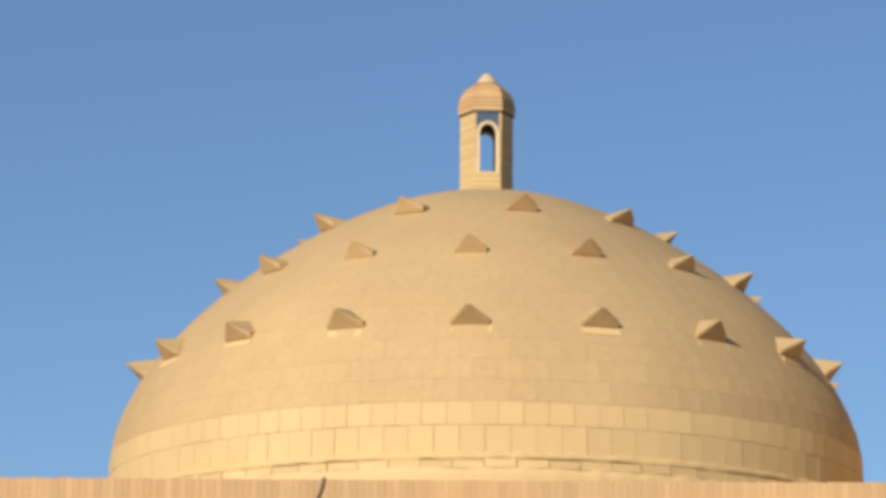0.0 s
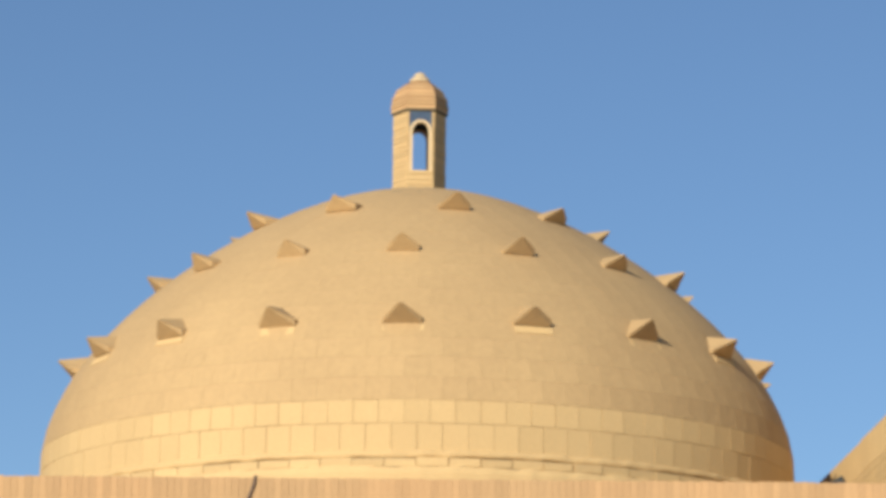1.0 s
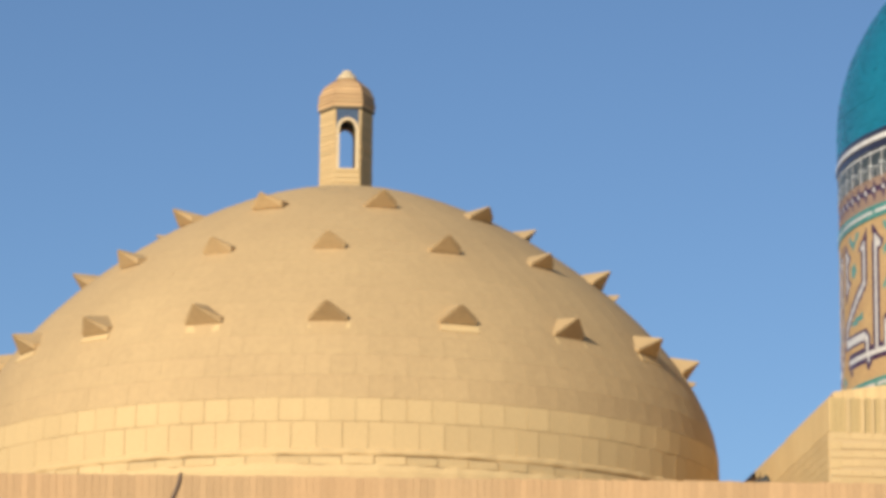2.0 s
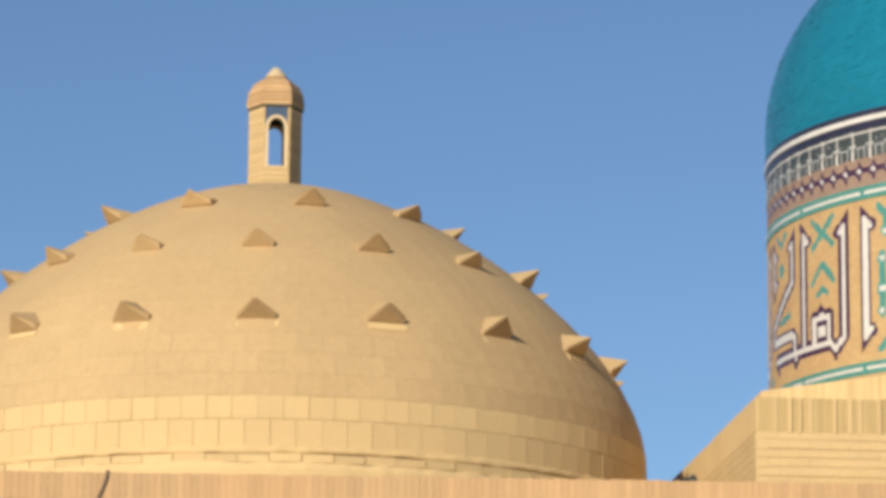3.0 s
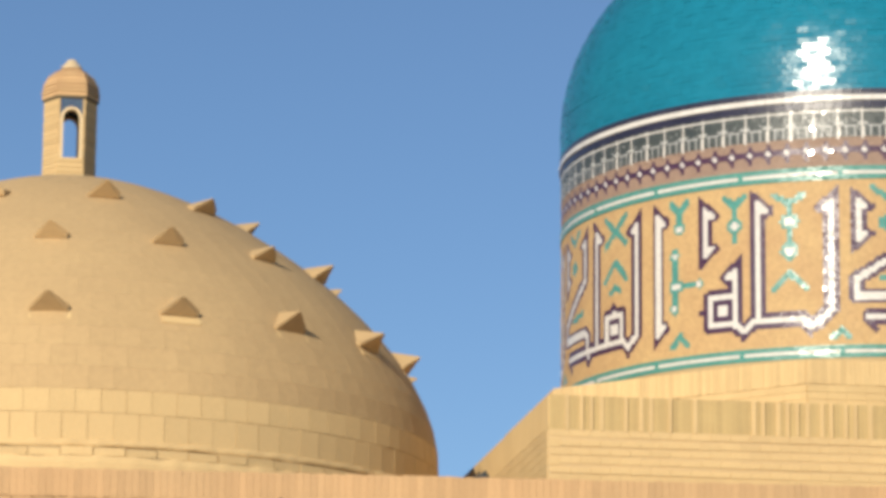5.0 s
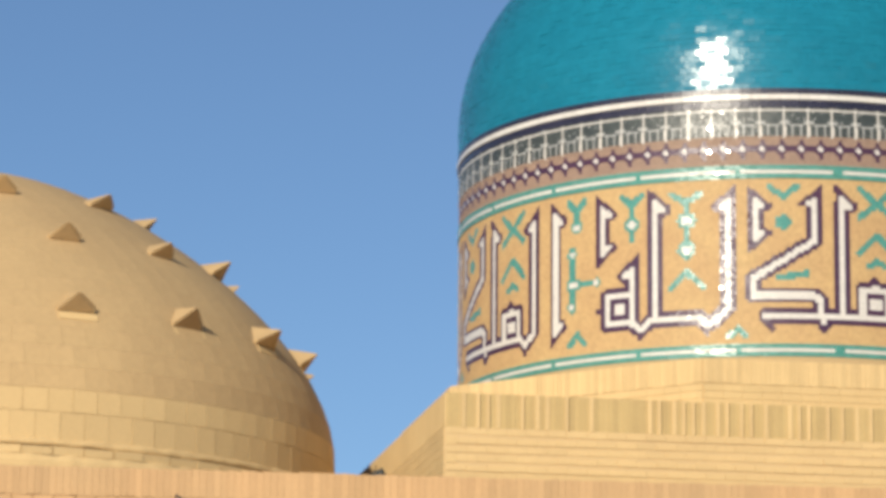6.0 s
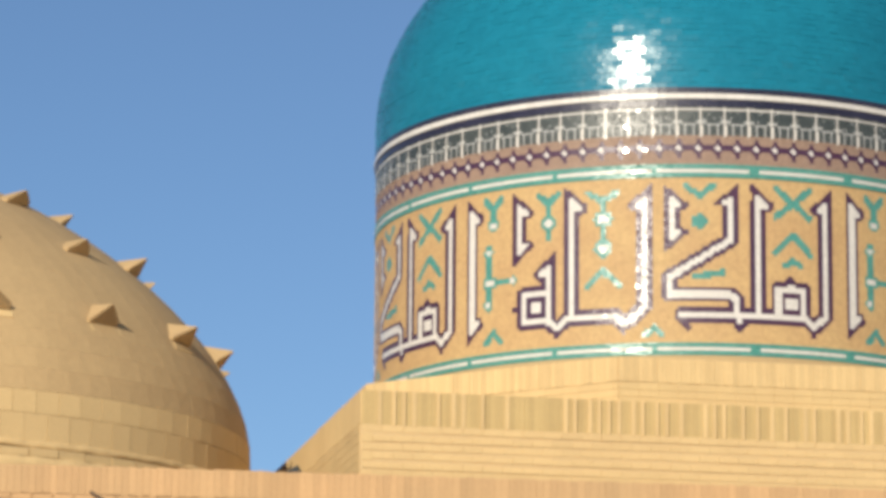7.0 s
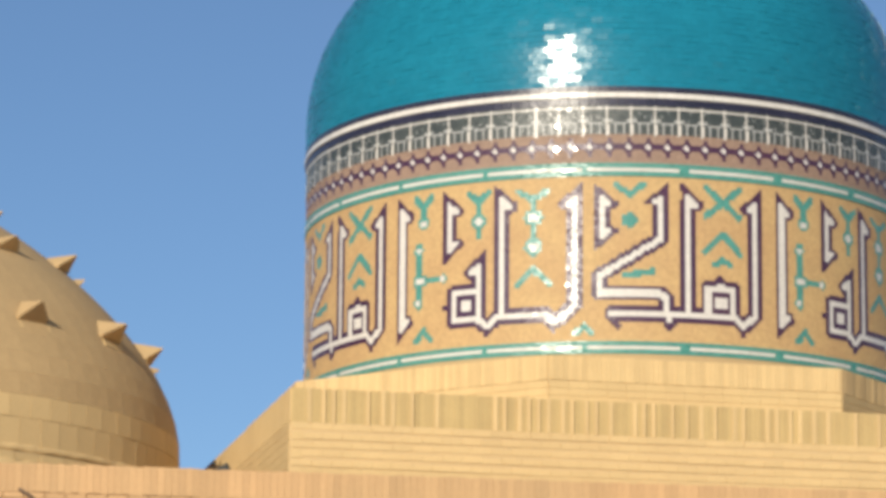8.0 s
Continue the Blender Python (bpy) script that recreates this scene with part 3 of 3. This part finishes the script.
# ---- small things ----
for pts, lab in (([(-1.95, PAR_Y - 0.02, PAR_Z + 0.02), (-1.955, PAR_Y - 0.045, PAR_Z - 0.03), (-1.98, PAR_Y - 0.04, PAR_Z - 0.13), (-2.04, PAR_Y - 0.035, PAR_Z - 0.27), (-2.2, PAR_Y - 0.03, PAR_Z - 0.7), (-2.3, PAR_Y - 0.03, PAR_Z - 2.2)], "brown cable hanging over the parapet edge"),
                 ([(2.42, PAR_Y - 0.03, PAR_Z - 0.30), (2.50, PAR_Y - 0.04, PAR_Z - 0.35), (2.62, PAR_Y - 0.035, PAR_Z - 0.42), (2.8, PAR_Y - 0.03, PAR_Z - 0.9), (2.8, PAR_Y - 0.03, PAR_Z - 2.2)], "brown cable fixed low on the parapet")):
    cu = bpy.data.curves.new("cable", "CURVE")
    cu.dimensions, cu.bevel_depth, cu.bevel_resolution = "3D", 0.022, 3
    s = cu.splines.new("NURBS")
    s.points.add(len(pts) - 1)
    s.use_endpoint_u, s.order_u = True, 3
    for p, co in zip(s.points, pts):
        p.co = (*co, 1)
    cu.materials.append(CABLE)
    tagged(new("cable", cu), lab, "cable")

lamp = thing("floodlight", "small dark metal floodlight standing on the roof", "floodlight", pose(4.845, 44.6, ROOF_Z, 0, 0, 0))
hp = Heap().add(*block(-0.125, 0.125, -0.055, 0.09, 0.56, 0.81, 0.03))
part("housing", hp.mesh("housing", DARK), lamp, m=pose(0.045, 0, 0.685, 0, -32, 0) @ pose(0, 0, -0.685))
part("bracket", mesh_of("bracket", *block(-0.02, 0.02, -0.02, 0.02, 0.0, 0.57), DARK), lamp)
part("base_plate", mesh_of("base_plate", *block(-0.15, 0.15, -0.15, 0.15, 0.0, 0.02), DARK), lamp)

# ---- single bricks and tiles ----
for j, (z0, r0, z1, r1, n, gap) in enumerate(dome_rows[:6]):
    widths = (0.5 * gap, gap, 1.35 * gap) if j < 2 else (gap,)
    shapes = [mesh_of("tile", *cell(r0, z0, r1, z1, 0, 2 * math.pi / n, g, 0.03), TILE_PALE if j < 2 else TILE) for g in widths]
    for k in range(n):
        a = (k + 0.5 * (j % 2)) * 2 * math.pi / n
        if math.cos(a + math.pi / n) > 0.1:
            part("tile", random.choice(shapes), brick_dome, m=pose(0, 0, 0, 0, 0, math.degrees(a)) @ Matrix.Translation((0, random.uniform(-0.003, 0.003) if j < 2 else random.uniform(-0.001, 0.001), 0)))

# upright bricks of the parapet, nearest stretch singly, the rest joined
pitch = 0.082
rest = Heap()
me = mesh_of("parapet_brick", *block(0, pitch - 0.0018, -0.035, 0.06, -0.33, 0, 0.0015), PINK)
x = X0
while x < X1 - pitch:
    dy, dz = random.uniform(-0.003, 0.003), random.uniform(-0.006, 0.006)
    if -6.6 < x < 17.4:
        part("brick", me, front, m=Matrix.Translation((x, PAR_Y + dy, PAR_Z + dz)))
    else:
        rest.add(*block(x, x + pitch - 0.003, PAR_Y - 0.035 + dy, PAR_Y + 0.06, PAR_Z - 0.33, PAR_Z + dz))
    x += pitch
for c in range(30):
    zt = PAR_Z - 0.335 - c * 0.075
    x = X0 + 0.12 * (c % 2)
    while x < X1 - 0.25:
        rest.add(*block(x, x + 0.232, PAR_Y - 0.03 + random.uniform(-0.004, 0.004), PAR_Y + 0.06, zt - 0.067, zt))
        x += 0.24
part("brickwork", rest.mesh("parapet_courses", PINK_JOINED), front, kind="stuff")

# plinth: level courses below, upright frieze, eight-sided top
side_turns = [pose(0, 0, 0, 0, 0, 90 * k) for k in range(4)]
joined, side_joined = Heap(), Heap()
course_h, up = 0.110, 0.060
stretchers = [mesh_of("stretcher", *block(0, 0.2425, -0.03, 0.08, 0, h, 0.004), STRETCHER) for h in (0.070, 0.075, 0.080)]
dull_upright = mesh_of("dull_upright", *block(0, up - 0.001, -0.02, 0.08, -0.018, 0.40, 0.002), DULL)
uprights = [mesh_of("upright", *block(0, w, -0.02, 0.08, -0.018, 0.40, 0.003), BRICK) for w in (up - 0.002, up - 0.012)]
for s, turn in enumerate(side_turns):
    for c in range(12):
        z0 = 7.405 - (c + 1) * course_h + 0.03
        x = -HW - (0.12 if c % 2 else 0.0)
        while x < HW:
            a, b = max(x, -HW), min(x + 0.2425, HW)
            if b - a > 0.03:
                if s == 0 and c < 5 and b - a > 0.23:
                    part("brick", random.choice(stretchers), plinth, m=Matrix.Translation((x, -HW + 0.004 * math.sin(0.9 * x + 2.1 * c) + random.uniform(-0.002, 0.002), z0 + 0.006 * math.sin(0.7 * x + 1.7 * c) + random.uniform(-0.002, 0.002))))
                else:
                    side_joined.add(*block(a, b, -HW - 0.028 + random.uniform(-0.001, 0.001), -HW + 0.08, z0 - 0.017, z0 + 0.091, 0.002), m=turn)
            x += 0.244
    x, last = -HW, False
    while x < HW - 0.02:
        bright = not last and random.random() < 0.26 + 0.40 * (math.sin(2.3 * x) + math.sin(5.1 * x + 1) > 0.1)
        if s == 0:
            dy = -0.006 if bright else random.uniform(0.004, 0.010)
            part("upright_brick", random.choice(uprights) if bright else dull_upright, plinth, m=Matrix.Translation((x, -HW + dy, 7.425)))
        else:
            side_joined.add(*block(x, min(x + up - 0.001, HW), -HW - 0.018 + random.uniform(-0.002, 0.002), -HW + 0.08, 7.425, 7.825), m=turn)
        last = bright
        x += up
ow = OA * math.tan(math.pi / 8)
top_bricks = [mesh_of("top_upright", *block(0, up - 0.002, -0.02, 0.08, 0.40 - h, 0.40, 0.003), BRICK) for h in (0.31, 0.305)]
for s in range(8):
    turn = Matrix.Translation(OCT) @ pose(0, 0, 0, 0, 0, 45 * s)
    for c in range(3):
        x = -ow
        while x < ow - 0.02:
            side_joined.add(*block(x, min(x + 0.243, ow), -OA - 0.021, -OA + 0.08, 7.832 + c * 0.092, 7.921 + c * 0.092, 0.003), m=turn)
            x += 0.244
    x = -ow
    while x < ow - 0.02:
        dy = random.uniform(-0.004, 0.003)
        if s in (0, 7):
            part("upright_brick", random.choice(top_bricks), plinth, m=turn @ Matrix.Translation((x, -OA + dy, 8.018)))
        else:
            joined.add(*block(x, min(x + up - 0.002, ow), -OA - 0.02 + dy, -OA + 0.08, 8.108, 8.418), m=turn)
        x += up
part("brickwork", joined.mesh("plinth_uprights", BRICK_JOINED), plinth, kind="stuff")
part("side_brickwork", side_joined.mesh("plinth_courses", STRETCHER_JOINED), plinth, kind="stuff")
